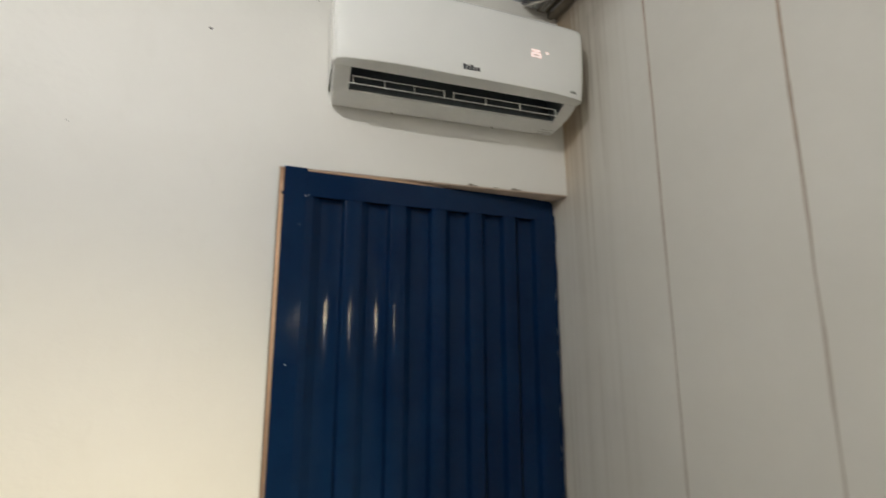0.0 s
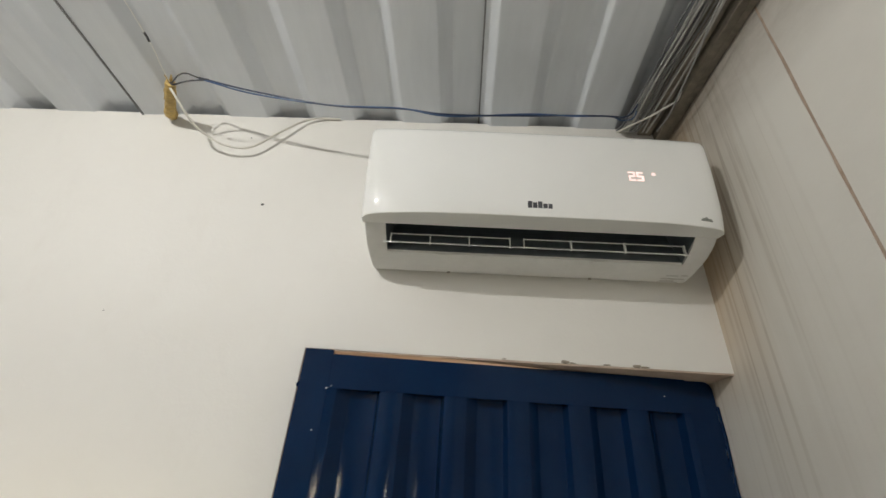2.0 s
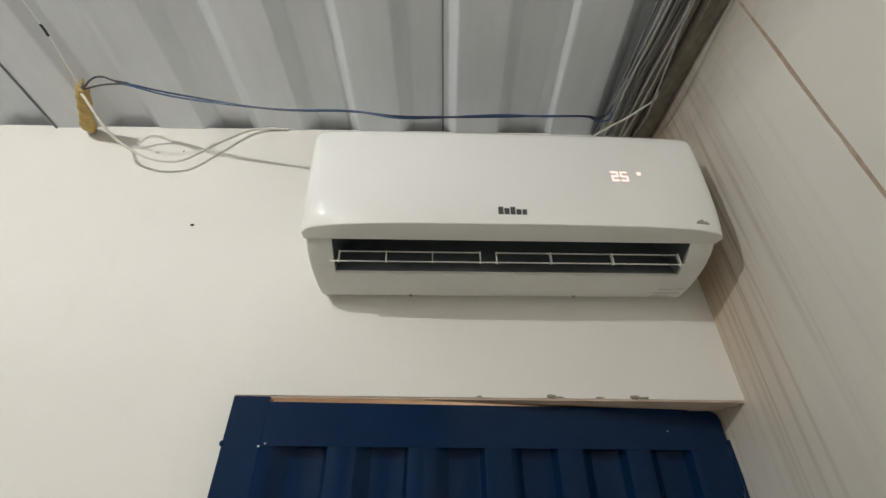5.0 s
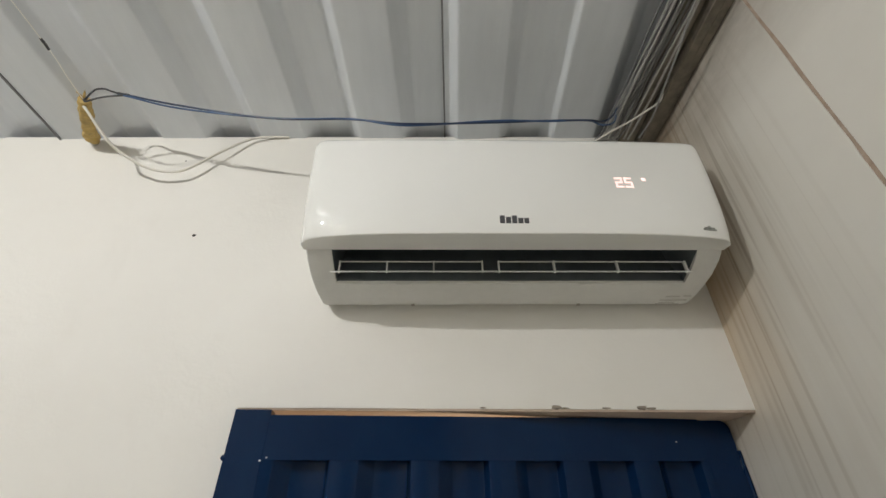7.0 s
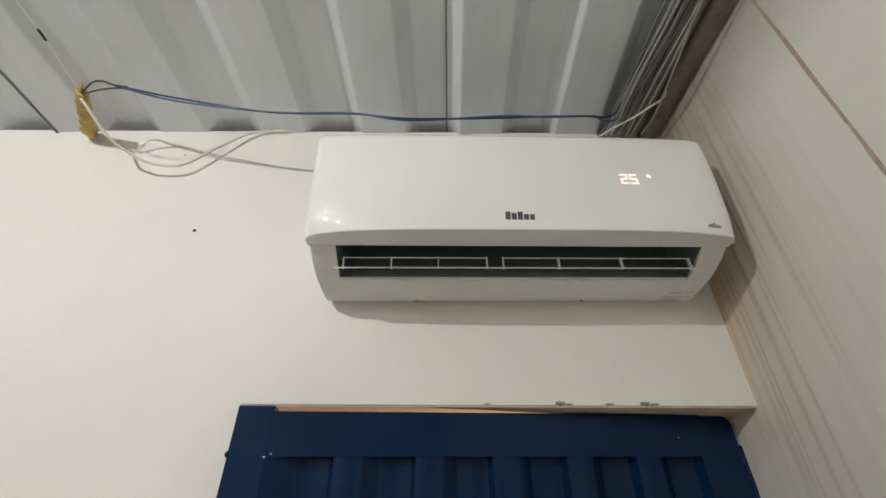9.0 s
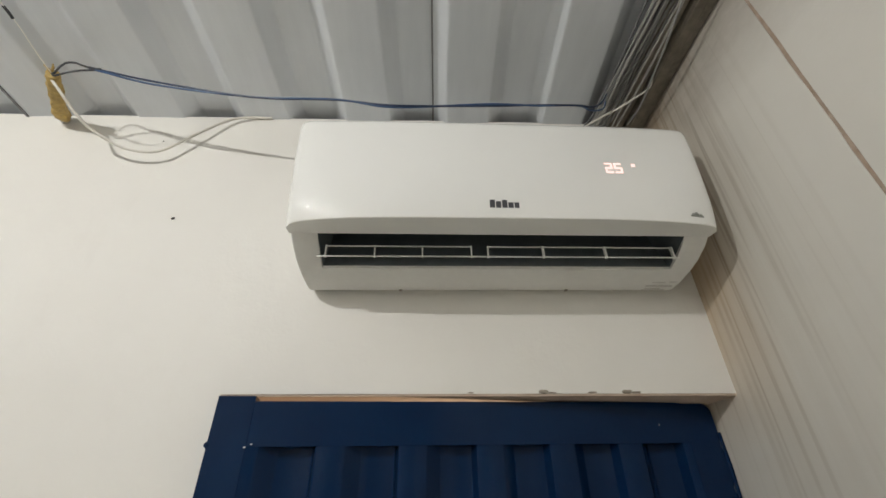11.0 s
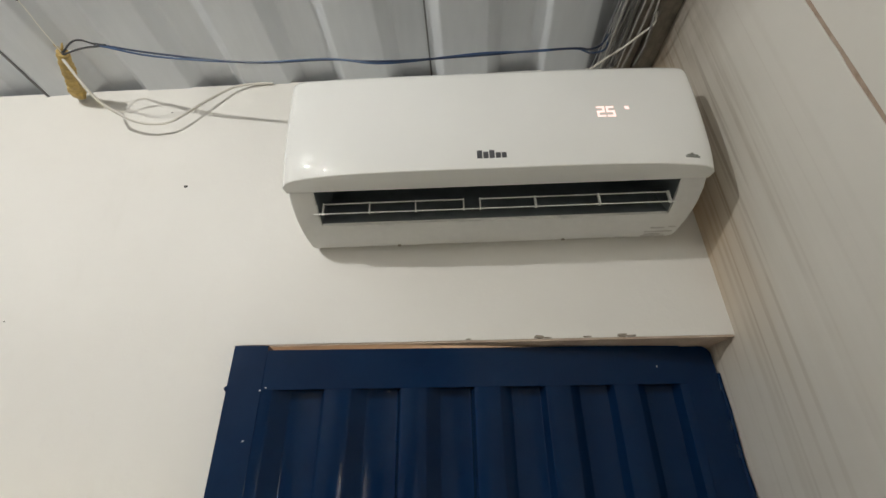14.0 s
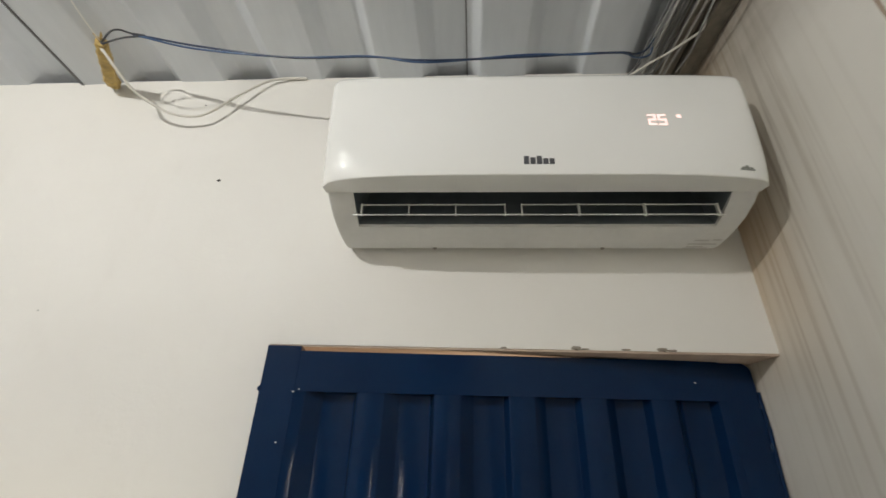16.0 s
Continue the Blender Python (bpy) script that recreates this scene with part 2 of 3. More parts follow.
def add_box(bm, lo, hi, bevel=0.0):
    made = bmesh.ops.create_cube(bm, size=1)["verts"]
    for v in made:
        v.co = Vector([lo[i] + (v.co[i] + 0.5) * (hi[i] - lo[i]) for i in range(3)])
    if bevel:
        edges = list({e for v in made for e in v.link_edges})
        bmesh.ops.bevel(bm, geom=edges, offset=bevel, segments=2, affect="EDGES", profile=0.6)
    return bm


def box(lo, hi, bevel=0.0):
    return add_box(bmesh.new(), lo, hi, bevel)


def smooth_path(points, steps=8):
    """A Catmull-Rom curve through the points."""
    p = [Vector(q) for q in points]
    p = [2 * p[0] - p[1]] + p + [2 * p[-1] - p[-2]]
    out = []
    for a, b, c, d in zip(p, p[1:], p[2:], p[3:]):
        for i in range(steps):
            t = i / steps
            out.append(0.5 * (2 * b + (c - a) * t + (2 * a - 5 * b + 4 * c - d) * t * t + (3 * b - a - 3 * c + d) * t ** 3))
    return out + [p[-2]]


def add_tube(bm, points, radius, sides=8, taper=None):
    rings = []
    for i, q in enumerate(points):
        way = (points[min(i + 1, len(points) - 1)] - points[max(i - 1, 0)]).normalized()
        side = way.cross(Vector((0, 0, 1)) if abs(way.z) < 0.9 else Vector((0, 1, 0))).normalized()
        up = side.cross(way)
        r = radius if taper is None else radius * taper(i / (len(points) - 1))
        rings.append([bm.verts.new(q + r * (math.cos(a) * side + math.sin(a) * up))
                      for a in (2 * math.pi * k / sides for k in range(sides))])
    for a, b in zip(rings, rings[1:]):
        for k in range(sides):
            bm.faces.new((a[k], a[(k + 1) % sides], b[(k + 1) % sides], b[k]))
    bm.faces.new(rings[0][::-1])
    bm.faces.new(rings[-1])
    return bm


def tube(points, radius, sides=8, steps=8, taper=None):
    return add_tube(bmesh.new(), smooth_path(points, steps), radius, sides, taper)


def structure(name, bm, mat, label, category, smooth=False):
    return tagged(mesh_object(name, bm, mat, smooth), label, category, "", "structure")


# ---- the room ----
TOP = 2.842          # top of the walls
JAMB, HEAD = -0.995, 2.100    # the opening of the blue door
ROOF_TILT = 0.08     # the roof rises towards the room
ROOF_SIDE = 0.013    # and a little towards the board wall

structure("floor", box((-4.2, -5.4, -0.12), (2.2, 1.9, 0.0)), CONCRETE, "grey smooth cement floor of the room", "floor")

bm = bmesh.new()
add_box(bm, (-4.0, 0.0, 0.0), (JAMB, 0.15, HEAD))
add_box(bm, (-4.0, 0.0, HEAD), (JAMB, 0.15, TOP))
add_box(bm, (JAMB, 0.0, HEAD), (0.0, 0.15, TOP))
LEAN = 0.020          # the opening and the sagging leaf lean together
for v in bm.verts:
    if abs(v.co.x - JAMB) < 1e-4 and v.co.z < 0.01:
        v.co.x -= LEAN * HEAD
bmesh.ops.remove_doubles(bm, verts=bm.verts, dist=1e-5)
RISE = 0.0130         # the lintel climbs towards the jamb
for v in bm.verts:
    if abs(v.co.x - JAMB) < 1e-4 and abs(v.co.z - HEAD) < 1e-4:
        v.co.z += RISE * -JAMB
for v in bm.verts:
    if abs(v.co.z - TOP) < 1e-4:
        v.co.z += ROOF_SIDE * (v.co.x + 1.1)
wall_back = structure("wall_north", bm, WALL, "cream painted plaster wall above and beside the blue door", "wall")

# raw plaster skins of the door opening
bm = bmesh.new()
add_box(bm, (JAMB, 0.003, 0.0), (JAMB + 0.004, 0.147, HEAD + 0.008))
for v in bm.verts:
    if v.co.z < 0.01:
        v.co.x -= LEAN * HEAD
part("jamb_face", bm, PLASTER, wall_back, "raw orange-tinted plaster edge of the door opening")
bm = bmesh.new()
add_box(bm, (JAMB, 0.002, HEAD - 0.004), (0.0, 0.147, HEAD + 0.0005))
for v in bm.verts:
    v.co.z += RISE * -v.co.x
part("lintel_face", bm, PLASTER, wall_back, "raw reddish plaster underside of the lintel")


def crumb(x, w, h):
    """A broken bit along the lintel's edge."""
    b2 = bmesh.new()
    bmesh.ops.create_icosphere(b2, subdivisions=2, radius=0.5)
    for v in b2.verts:
        k = 1 + 0.5 * noise.noise(v.co * 3 + Vector((x * 9, 0, 0)))
        v.co = Vector((x + v.co.x * w * k, v.co.y * 0.006 * k - 0.0002, HEAD - RISE * x + 0.001 + h * 0.3 + v.co.z * h * k))
    return part("chipped_edge", b2, DIRT, wall_back, "crumbled grey mortar at the lintel's edge")


for x, w, h in ((-0.388, 0.020, 0.008), (-0.371, 0.016, 0.003), (-0.222, 0.021, 0.008), (-0.204, 0.022, 0.004), (-0.292, 0.018, 0.004), (-0.53, 0.012, 0.003)):
    crumb(x, w, h)

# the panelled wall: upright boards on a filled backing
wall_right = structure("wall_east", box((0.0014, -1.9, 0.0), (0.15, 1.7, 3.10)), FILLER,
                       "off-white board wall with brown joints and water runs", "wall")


def board(y0, y1, ragged):
    """One upright board with slightly uneven edges."""
    b2 = bmesh.new()
    rows, zs = [], [i * 3.10 / 76 for i in range(77)]
    for z in zs:
        d0 = ragged * noise.noise(Vector((y0 * 7, z * 6, 1.0))) + 0.4 * ragged * noise.noise(Vector((y0 * 7, z * 31, 4.0)))
        d1 = ragged * noise.noise(Vector((y1 * 7, z * 6, 9.0))) + 0.4 * ragged * noise.noise(Vector((y1 * 7, z * 31, 7.0)))
        a, b = y0 + 0.0032 + d0 * 0.5, y1 - 0.0032 + d1 * 0.5
        rows.append([b2.verts.new(q) for q in ((0.0013, a, z), (0.0003, a, z), (0.0, a + 0.0003, z), (0.0, b - 0.0003, z), (0.0003, b, z), (0.0013, b, z))])
    for r, s in zip(rows, rows[1:]):
        for k in range(5):
            b2.faces.new((r[k], r[k + 1], s[k + 1], s[k]))
    return part("panel", b2, PANEL, wall_right)


SEAMS = [-0.745 - 0.331 * k for k in range(3, -1, -1)] + [-0.410]
cuts = [-1.9] + SEAMS + [1.7]
for y0, y1 in zip(cuts, cuts[1:]):
    board(y0, y1, 0.006)

# the rest of the shell: unseen walls, added to enclose and bounce light
structure("wall_west", box((-4.15, -5.35, 0.0), (-4.0, 1.85, 3.35)), BARE, "pale grey cement side wall", "wall")
# the low opening is placed to cut off the annex light above
bm = bmesh.new()
add_box(bm, (-4.0, -3.15, 0.0), (-1.0, -3.0, 3.35))
add_box(bm, (-1.0, -3.15, 1.79), (1.4, -3.0, 3.35))
add_box(bm, (1.4, -3.15, 0.0), (2.0, -3.0, 3.35))
structure("wall_south", bm, BARE, "unseen added cement wall, its low opening trimming the annex light", "wall")
structure("wall_niche", box((0.15, -2.0, 0.0), (2.0, -1.9, 3.35)), BARE, "pale grey cement return wall", "wall")
structure("wall_annex_side", box((2.0, -5.35, 0.0), (2.15, -1.9, 3.35)), BARE, "pale grey cement annex side wall", "wall")
structure("wall_annex_end", box((-4.0, -5.35, 0.0), (2.0, -5.2, 3.35)), BARE, "unseen added annex wall, lit to mirror in the door", "wall")
structure("wall_back_room_end", box((-4.0, 1.7, 0.0), (0.15, 1.85, 2.72)), WALL, "cream painted back room wall", "wall")


def roof():
    """Ribbed steel sheets, lapped every four ribs; the ribs run towards the room."""
    bm = bmesh.new()
    dark = []
    pitch, rise, sheets = 0.2745, 0.032, range(-3, 4)
    for s in sheets:
        x0 = -0.583 + s * 4 * pitch
        corners = [(x0 - 0.008, rise - 0.005), (x0 + 0.028, -0.0045)]
        for k in range(1, 5):
            e = x0 + k * pitch
            corners += [(e - 0.128, 0.0), (e - 0.090, rise), (e - 0.008, rise)]
            corners += [(e + 0.028, 0.0)] if k < 4 else [(e + 0.020, 0.008)]
        prof = [corners[0]]
        for p, c, q in zip(corners, corners[1:], corners[2:]):
            p, c, q = Vector(p), Vector(c), Vector(q)
            a, b = c + (p - c).normalized() * 0.004, c + (q - c).normalized() * 0.004
            prof += [tuple(a), tuple(0.25 * a + 0.5 * c + 0.25 * b), tuple(b)]
        prof.append(corners[-1])
        ys = [1.85, 0.6, 0.0, -0.6, -1.4, -2.6, -4.0, -5.35]
        rows = [[bm.verts.new((x + 0.045 * y, y, 2.838 - ROOF_TILT * y + z)) for x, z in prof] for y in ys]
        for r, q in zip(rows, rows[1:]):
            for i in range(len(prof) - 1):
                bm.faces.new((r[i], r[i + 1], q[i + 1], q[i]))
        top = [[bm.verts.new(v.co + Vector((0, 0, 0.003))) for v in r] for r in rows]
        for r, q in zip(top, top[1:]):
            for i in range(len(prof) - 1):
                bm.faces.new((r[i], q[i], q[i + 1], r[i + 1]))
        for dx, dz in ((-0.010, rise - 0.007),) if s != -1 else ((0.024, -0.0075),):   # dark strip standing for the shaded gap of an open lap
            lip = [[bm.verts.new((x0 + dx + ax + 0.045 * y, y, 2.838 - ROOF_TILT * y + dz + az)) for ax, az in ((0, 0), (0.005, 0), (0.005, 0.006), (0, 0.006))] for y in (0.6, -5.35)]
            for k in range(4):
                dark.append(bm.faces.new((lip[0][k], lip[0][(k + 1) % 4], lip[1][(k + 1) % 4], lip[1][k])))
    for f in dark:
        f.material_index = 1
    me = bpy.data.meshes.new("ceiling")
    bm.to_mesh(me)
    bm.free()
    me.materials.append(METAL)
    # cable grey reused as the shade colour of the laps
    me.materials.append(DARK_WIRE_LAP_SHADE)
    for v in me.vertices:
        v.co.z += ROOF_SIDE * (v.co.x + 1.1)
    return tagged(new("ceiling", me), "bare ribbed galvanised steel roof sheets seen from below", "ceiling", "", "structure")


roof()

# ---- the blue door, a little ajar ----
DOOR_A, DOOR_B = Vector((-0.979, -0.041, 0)), Vector((0.004, 0.086, 0))
WIDTH = (DOOR_B - DOOR_A).length - 0.008
door = empty("door_1", DOOR_A)
door.rotation_euler = (0, 0, math.atan2(DOOR_B.y - DOOR_A.y, DOOR_B.x - DOOR_A.x))
tagged(door, "dark blue gloss-painted ribbed steel door, slightly ajar", "door", "", "structure")


SAG = Matrix(((1, 0, LEAN, -LEAN * 2.1), (0, 1, 0, 0), (-0.001, 0, 1, 0), (0, 0, 0, 1)))


def door_part(name, bm, label="", smooth=False, mat=BLUE):
    for v in bm.verts:
        if v.co.z > 2.05 and mat is BLUE:
            v.co.z += 0.0070 * v.co.x / WIDTH      # the leaf's top edge climbs
    bm.transform(SAG)
    return part(name, bm, mat, door, label, smooth)


def door_sheet():
    """Folded sheet: flat ridges, trapezoid pockets between them."""
    b2 = bmesh.new()
    prof, d = [(0.03, 0.0008)], 0.026
    for k in range(6):
        a = 0.083 + 0.1437 * k
        b = a + 0.0935
        prof += [(a - 0.003, 0.0008), (a + 0.001, 0.0026), (a + 0.026, d - 0.0015), (a + 0.030, d), (b - 0.009, d), (b - 0.006, d - 0.0015), (b - 0.001, 0.0026), (b + 0.003, 0.0008)]
    prof += [(WIDTH - 0.02, 0.0008)]
    lo, hi = 0.03, 2.085
    rows = [[b2.verts.new((x, y, z)) for x, y in prof] for z in (lo, 0.7, 1.4, hi)]
    for r, q in zip(rows, rows[1:]):
        for i in range(len(prof) - 1):
            b2.faces.new((r[i], r[i + 1], q[i + 1], q[i]))
    back = [[b2.verts.new((v.co.x, v.co.y + 0.0012, v.co.z)) for v in r] for r in rows]
    for r, q in zip(back, back[1:]):
        for i in range(len(prof) - 1):
            b2.faces.new((r[i], q[i], q[i + 1], r[i + 1]))
    return b2


def flat_bar(lo, hi):
    return box(lo, hi, 0.0006)


door_part("ribbed_sheet", door_sheet(), smooth=True)
door_part("stile", flat_bar((0.0, 0.0, 0.02), (0.062, 0.034, 2.1020)))


def rough_stile(x0, x1, z0, z1):
    """A stile with a rounded top corner and a lumpy, over-painted outer edge."""
    b2 = bmesh.new()
    zs = [z0 + (z1 - 0.022 - z0) * i / 110 for i in range(111)]
    edge = [(x1 + 0.0055 * noise.noise(Vector((1, 0, z * 24))) + 0.0022 * noise.noise(Vector((7, 0, z * 80))), z) for z in zs]
    edge += [(x1 - 0.022 + 0.022 * math.cos(a), z1 - 0.022 + 0.022 * math.sin(a)) for a in (i * math.pi / 16 for i in range(1, 9))]
    inner = [(x0, z) for x, z in edge]
    rows = []
    for (xo, z), (xi, _) in zip(edge, inner):
        lump = 0.0022 * noise.noise(Vector((3, xo * 9, z * 38)))
        xm = xo - 0.016
        rows.append([b2.verts.new(q) for q in ((xi, 0.0, z), (max(xi + 0.001, xm), 0.0, z), (xo - 0.003, -0.001 + lump, z), (xo, 0.004, z), (xo, 0.034, z), (xi, 0.034, z))])
    for r, q in zip(rows, rows[1:]):
        for k in range(5):
            b2.faces.new((r[k], r[k + 1], q[k + 1], q[k]))
    b2.faces.new(rows[0])
    b2.faces.new(rows[-1])
    return b2


door_part("stile", rough_stile(WIDTH - 0.072, WIDTH, 0.02, 2.0895), "right stile with rough thick paint", True)
door_part("top_rail", flat_bar((0.0622, 0.0, 2.020), (WIDTH - 0.0722, 0.034, 2.0930)))
door_part("bottom_rail", flat_bar((0.0622, 0.0, 0.02), (WIDTH - 0.0722, 0.034, 0.10)))
# paint build-up where the leaf meets the boards
b2 = bmesh.new()
pts = [Vector((WIDTH + 0.001 + 0.004 * noise.noise(Vector((0, 0, z * 13))), -0.001 + 0.002 * noise.noise(Vector((5, 0, z * 17))), z)) for z in [0.3 + i * 0.0355 for i in range(50)]]
add_tube(b2, pts, 0.0042, 6, lambda f: 0.7 + 0.8 * abs(noise.noise(Vector((f * 37, 2, 0)))))
door_part("paint_ridge", b2, "lumpy dried blue paint along the edge", smooth=True)
# bar added behind the leaf to block light leaking past its edge
bm = box((-0.034, 0.128, 0.0), (-0.0005, 0.146, HEAD - 0.012), 0.002)
leak_bar = structure("leak_bar", bm, BLUE, "blue bar added behind the door leaf to block a light leak", "door frame")
b2 = bmesh.new()
bmesh.ops.create_icosphere(b2, subdivisions=2, radius=0.0055, matrix=Matrix.Translation((0.0, 0.004, 2.024)))
door_part("weld_bead", b2, smooth=True)
for x, z, r in ((0.070, 2.024, 0.0012), (0.060, 2.0195, 0.0016), (0.046, 1.935, 0.0013), (0.03, 1.55, 0.0015), (0.85, 2.055, 0.001)):
    b2 = bmesh.new()
    bmesh.ops.create_icosphere(b2, subdivisions=1, radius=r, matrix=Matrix.Translation((x, -0.0002, z)) @ Matrix.Diagonal((1.5, 0.3, 0.9, 1)))
    door_part("paint_chip", b2, "tiny pale fleck in the paint", False, VANE)

# ---- the air conditioner ----
AX0, AX1 = -0.866, -0.070
ac = tagged(empty("air_conditioner", (AX0, 0, 2.32)), "white glossy split air conditioner mounted on the wall above the door", "air conditioner")
ac_shift = Matrix.Translation((-AX0, 0, -2.32))


def ac_part(name, bm, mat, label="", smooth=True, parent=None):
    bm.transform(ac_shift)
    return part(name, bm, mat, parent or ac, label, smooth)


def bow(x):
    """How far the front bulges at x, 0 at the ends and 1 amid."""
    u = abs(2 * (x - AX0) / (AX1 - AX0) - 1)
    return (1 - u ** 4.5) * 0.62 + (1 - u ** 40) * 0.38


def front_y(x, z):
    """The front panel's face."""
    k = min(1, max(0, (z - 2.358) / 0.245))
    return -(0.2035 + (0.035 - 0.029 * k) * bow(x) + 0.016 * math.sin(k * math.pi * 0.62) + 0.001 * k - 0.007 * math.exp(-14 * k))


LIP_BACK = -0.173     # where the panel's underside meets the housing


def front_panel():
    b2 = bmesh.new()
    n = 120
    xs = [AX0 + (AX1 - AX0) * (0.5 - 0.5 * math.cos(math.pi * i / n)) for i in range(n + 1)]
    rows = []
    for i, x in enumerate(xs):
        end = min(x - AX0, AX1 - x)
        pull = max(0.0, 1 - end / 0.010)      # rounds the upright ends
        col = []
        lip = 2.3558
        zs = [lip + (2.5775 - lip) * j / 16 for j in range(17)]
        col.append((x, -0.170, lip + 0.010))
        col.append((x, LIP_BACK, lip + 0.0015))
        col.append((x, front_y(x, lip) + 0.005, lip - 0.0004))
        col.append((x, front_y(x, lip) + 0.002, lip - 0.0012))
        for z in zs:
            col.append((x, front_y(x, z + 0.0) + 0.003 * pull ** 2, z))
        y1 = front_y(x, 2.5775)
        for j in range(1, 8):
            a = j / 7 * math.pi / 2
            col.append((x, y1 + 0.042 * (1 - math.cos(a)) + 0.003 * pull ** 2 * (1 - j / 7), 2.5775 + 0.037 * math.sin(a) - 0.004 * pull ** 2))
        col.append((x, -0.10, 2.6155 - 0.004 * pull ** 2))
        col.append((x, -0.004, 2.6155 - 0.004 * pull ** 2))
        rows.append([b2.verts.new(q) for q in col])
    for r, s in zip(rows, rows[1:]):
        for k in range(len(r) - 1):
            b2.faces.new((r[k], r[k + 1], s[k + 1], s[k]))
    for r in (rows[0], rows[-1]):            # side cheeks
        low = [b2.verts.new((r[0].co.x, y, 2.364)) for y in (-0.10, -0.004)]
        b2.faces.new([*r, low[1], low[0]])
    return b2


ac_part("front_panel", front_panel(), GLOSS_WHITE, "glossy white bowed front panel")


def under_z(y):
    """Height of the underside at depth y: from the wall out to the lip."""
    knots = ((0.0, 2.3265), (0.010, 2.3200), (0.024, 2.3140), (0.035, 2.3118), (0.070, 2.3155), (0.103, 2.3225), (0.125, 2.3290), (0.155, 2.3430), (0.166, 2.3510), (0.174, 2.3570))
    for (a, za), (b, zb) in zip(knots, knots[1:]):
        if -y <= b:
            return za + (zb - za) * (-y - a) / (b - a)
    return knots[-1][1]


def end_inset(y):
    """How far the housing's ends draw in towards the wall."""
    k = min(1.0, max(0.0, (0.174 + y) / 0.15))
    return 0.008 * k ** 1.6


SLOT_X, SLOT_Y = (-0.815, -0.121), (-0.1739, -0.103)


def lower_body():
    """The underside with the air outlet cut through it."""
    b2 = bmesh.new()
    xs = [AX0 + 0.003, AX0 + 0.006, SLOT_X[0]] + [SLOT_X[0] + (SLOT_X[1] - SLOT_X[0]) * i / 24 for i in range(1, 25)] + [AX1 - 0.005, AX1 - 0.002]
    fr = [0.0, 0.004, 0.010, 0.017, 0.024, 0.030, 0.035, 0.053, 0.070, 0.086, -SLOT_Y[1], 0.114, 0.125, 0.140, 0.155, 0.166, -SLOT_Y[0], 0.174]
    j0, j1 = fr.index(-SLOT_Y[1]), fr.index(-SLOT_Y[0])
    grid = []
    for x in xs:
        end = 0.003 if x in (xs[0], xs[-1]) else 0.0
        col = []
        for f in fr:
            side = (1 if x < -0.5 else -1) * end_inset(-f) if x < SLOT_X[0] or x > SLOT_X[1] else 0.0
            col.append(b2.verts.new((x + side, -f, under_z(-f) + end)))
        grid.append(col)
    for i in range(len(xs) - 1):
        for j in range(len(fr) - 1):
            if 2 <= i < len(xs) - 3 and j0 <= j <= j1:
                continue
            b2.faces.new((grid[i][j], grid[i + 1][j], grid[i + 1][j + 1], grid[i][j + 1]))
    for col, x in ((grid[0], xs[0]), (grid[-1], xs[-1])):
        up = [b2.verts.new((v.co.x - 0.5 * (v.co.x - x), v.co.y, 2.366)) for v in col]
        for k in range(len(col) - 1):
            b2.faces.new((col[k], col[k + 1], up[k + 1], up[k]))
    # turned-in edges of the outlet
    for i in range(2, len(xs) - 3):
        a, b = grid[i][j0], grid[i + 1][j0]
        up = [b2.verts.new(v.co + Vector((0, 0, 0.006))) for v in (a, b)]
        b2.faces.new((a, b, up[1], up[0]))
    for i in (2, len(xs) - 3):
        for j in range(j0, j1):
            a, b = grid[i][j], grid[i][j + 1]
            up = [b2.verts.new(v.co + Vector((0, 0, 0.006))) for v in (a, b)]
            b2.faces.new((a, b, up[1], up[0]))
    return b2


ac_part("lower_body", lower_body(), MATT_WHITE, "satin white lower housing")
b2 = bmesh.new()
q = [b2.verts.new(v) for v in ((SLOT_X[0], SLOT_Y[1] + 0.001, 2.3275), (SLOT_X[1], SLOT_Y[1] + 0.001, 2.3275), (SLOT_X[1], SLOT_Y[0] + 0.001, 2.3575), (SLOT_X[0], SLOT_Y[0] + 0.001, 2.3575),
                                (SLOT_X[0] + 0.01, -0.06, 2.46), (SLOT_X[1] - 0.01, -0.06, 2.46), (SLOT_X[1] - 0.01, -0.13, 2.47), (SLOT_X[0] + 0.01, -0.13, 2.47))]
for f in ((0, 1, 5, 4), (1, 2, 6, 5), (2, 3, 7, 6), (3, 0, 4, 7), (4, 5, 6, 7)):
    b2.faces.new([q[i] for i in f])
ac_part("air_outlet", b2, DUCT, "dark air outlet", smooth=False)
ac_part("back_plate", box((AX0 + 0.02, -0.006, 2.335), (AX1 - 0.02, 0.0, 2.60)), MATT_WHITE, smooth=False)

# the louver stands open under the outlet
def louver_blade():
    b2 = box((-0.813, -0.1420, 2.3262), (-0.122, -0.104, 2.3288), 0.0008)
    add_box(b2, (-0.820, -0.1415, 2.3262), (-0.808, -0.132, 2.3286))
    for v in b2.verts:
        v.co.z += 0.60 * (v.co.y + 0.142)
    return b2


louver = ac_part("louver", louver_blade(), VANE, "white open louver blade", smooth=False)


def louver_part(name, lo, hi):
    return ac_part(name, box(lo, hi, 0.0004), VANE, "", False, louver)


louver_part("upper_rail", (-0.806, -0.137, 2.3525), (-0.531, -0.134, 2.3542))
louver_part("upper_rail", (-0.498, -0.137, 2.3525), (-0.128, -0.134, 2.3542))
for x in (-0.805, -0.714, -0.624, -0.530, -0.498, -0.390, -0.266, -0.130):
    wide = 0.0024 if x < -0.45 else 0.0036
    ac_part("rib", add_box(bmesh.new(), (x - wide / 2, -0.1400, 2.3288), (x + wide / 2, -0.1335, 2.3536)), VANE, "", False, louver)

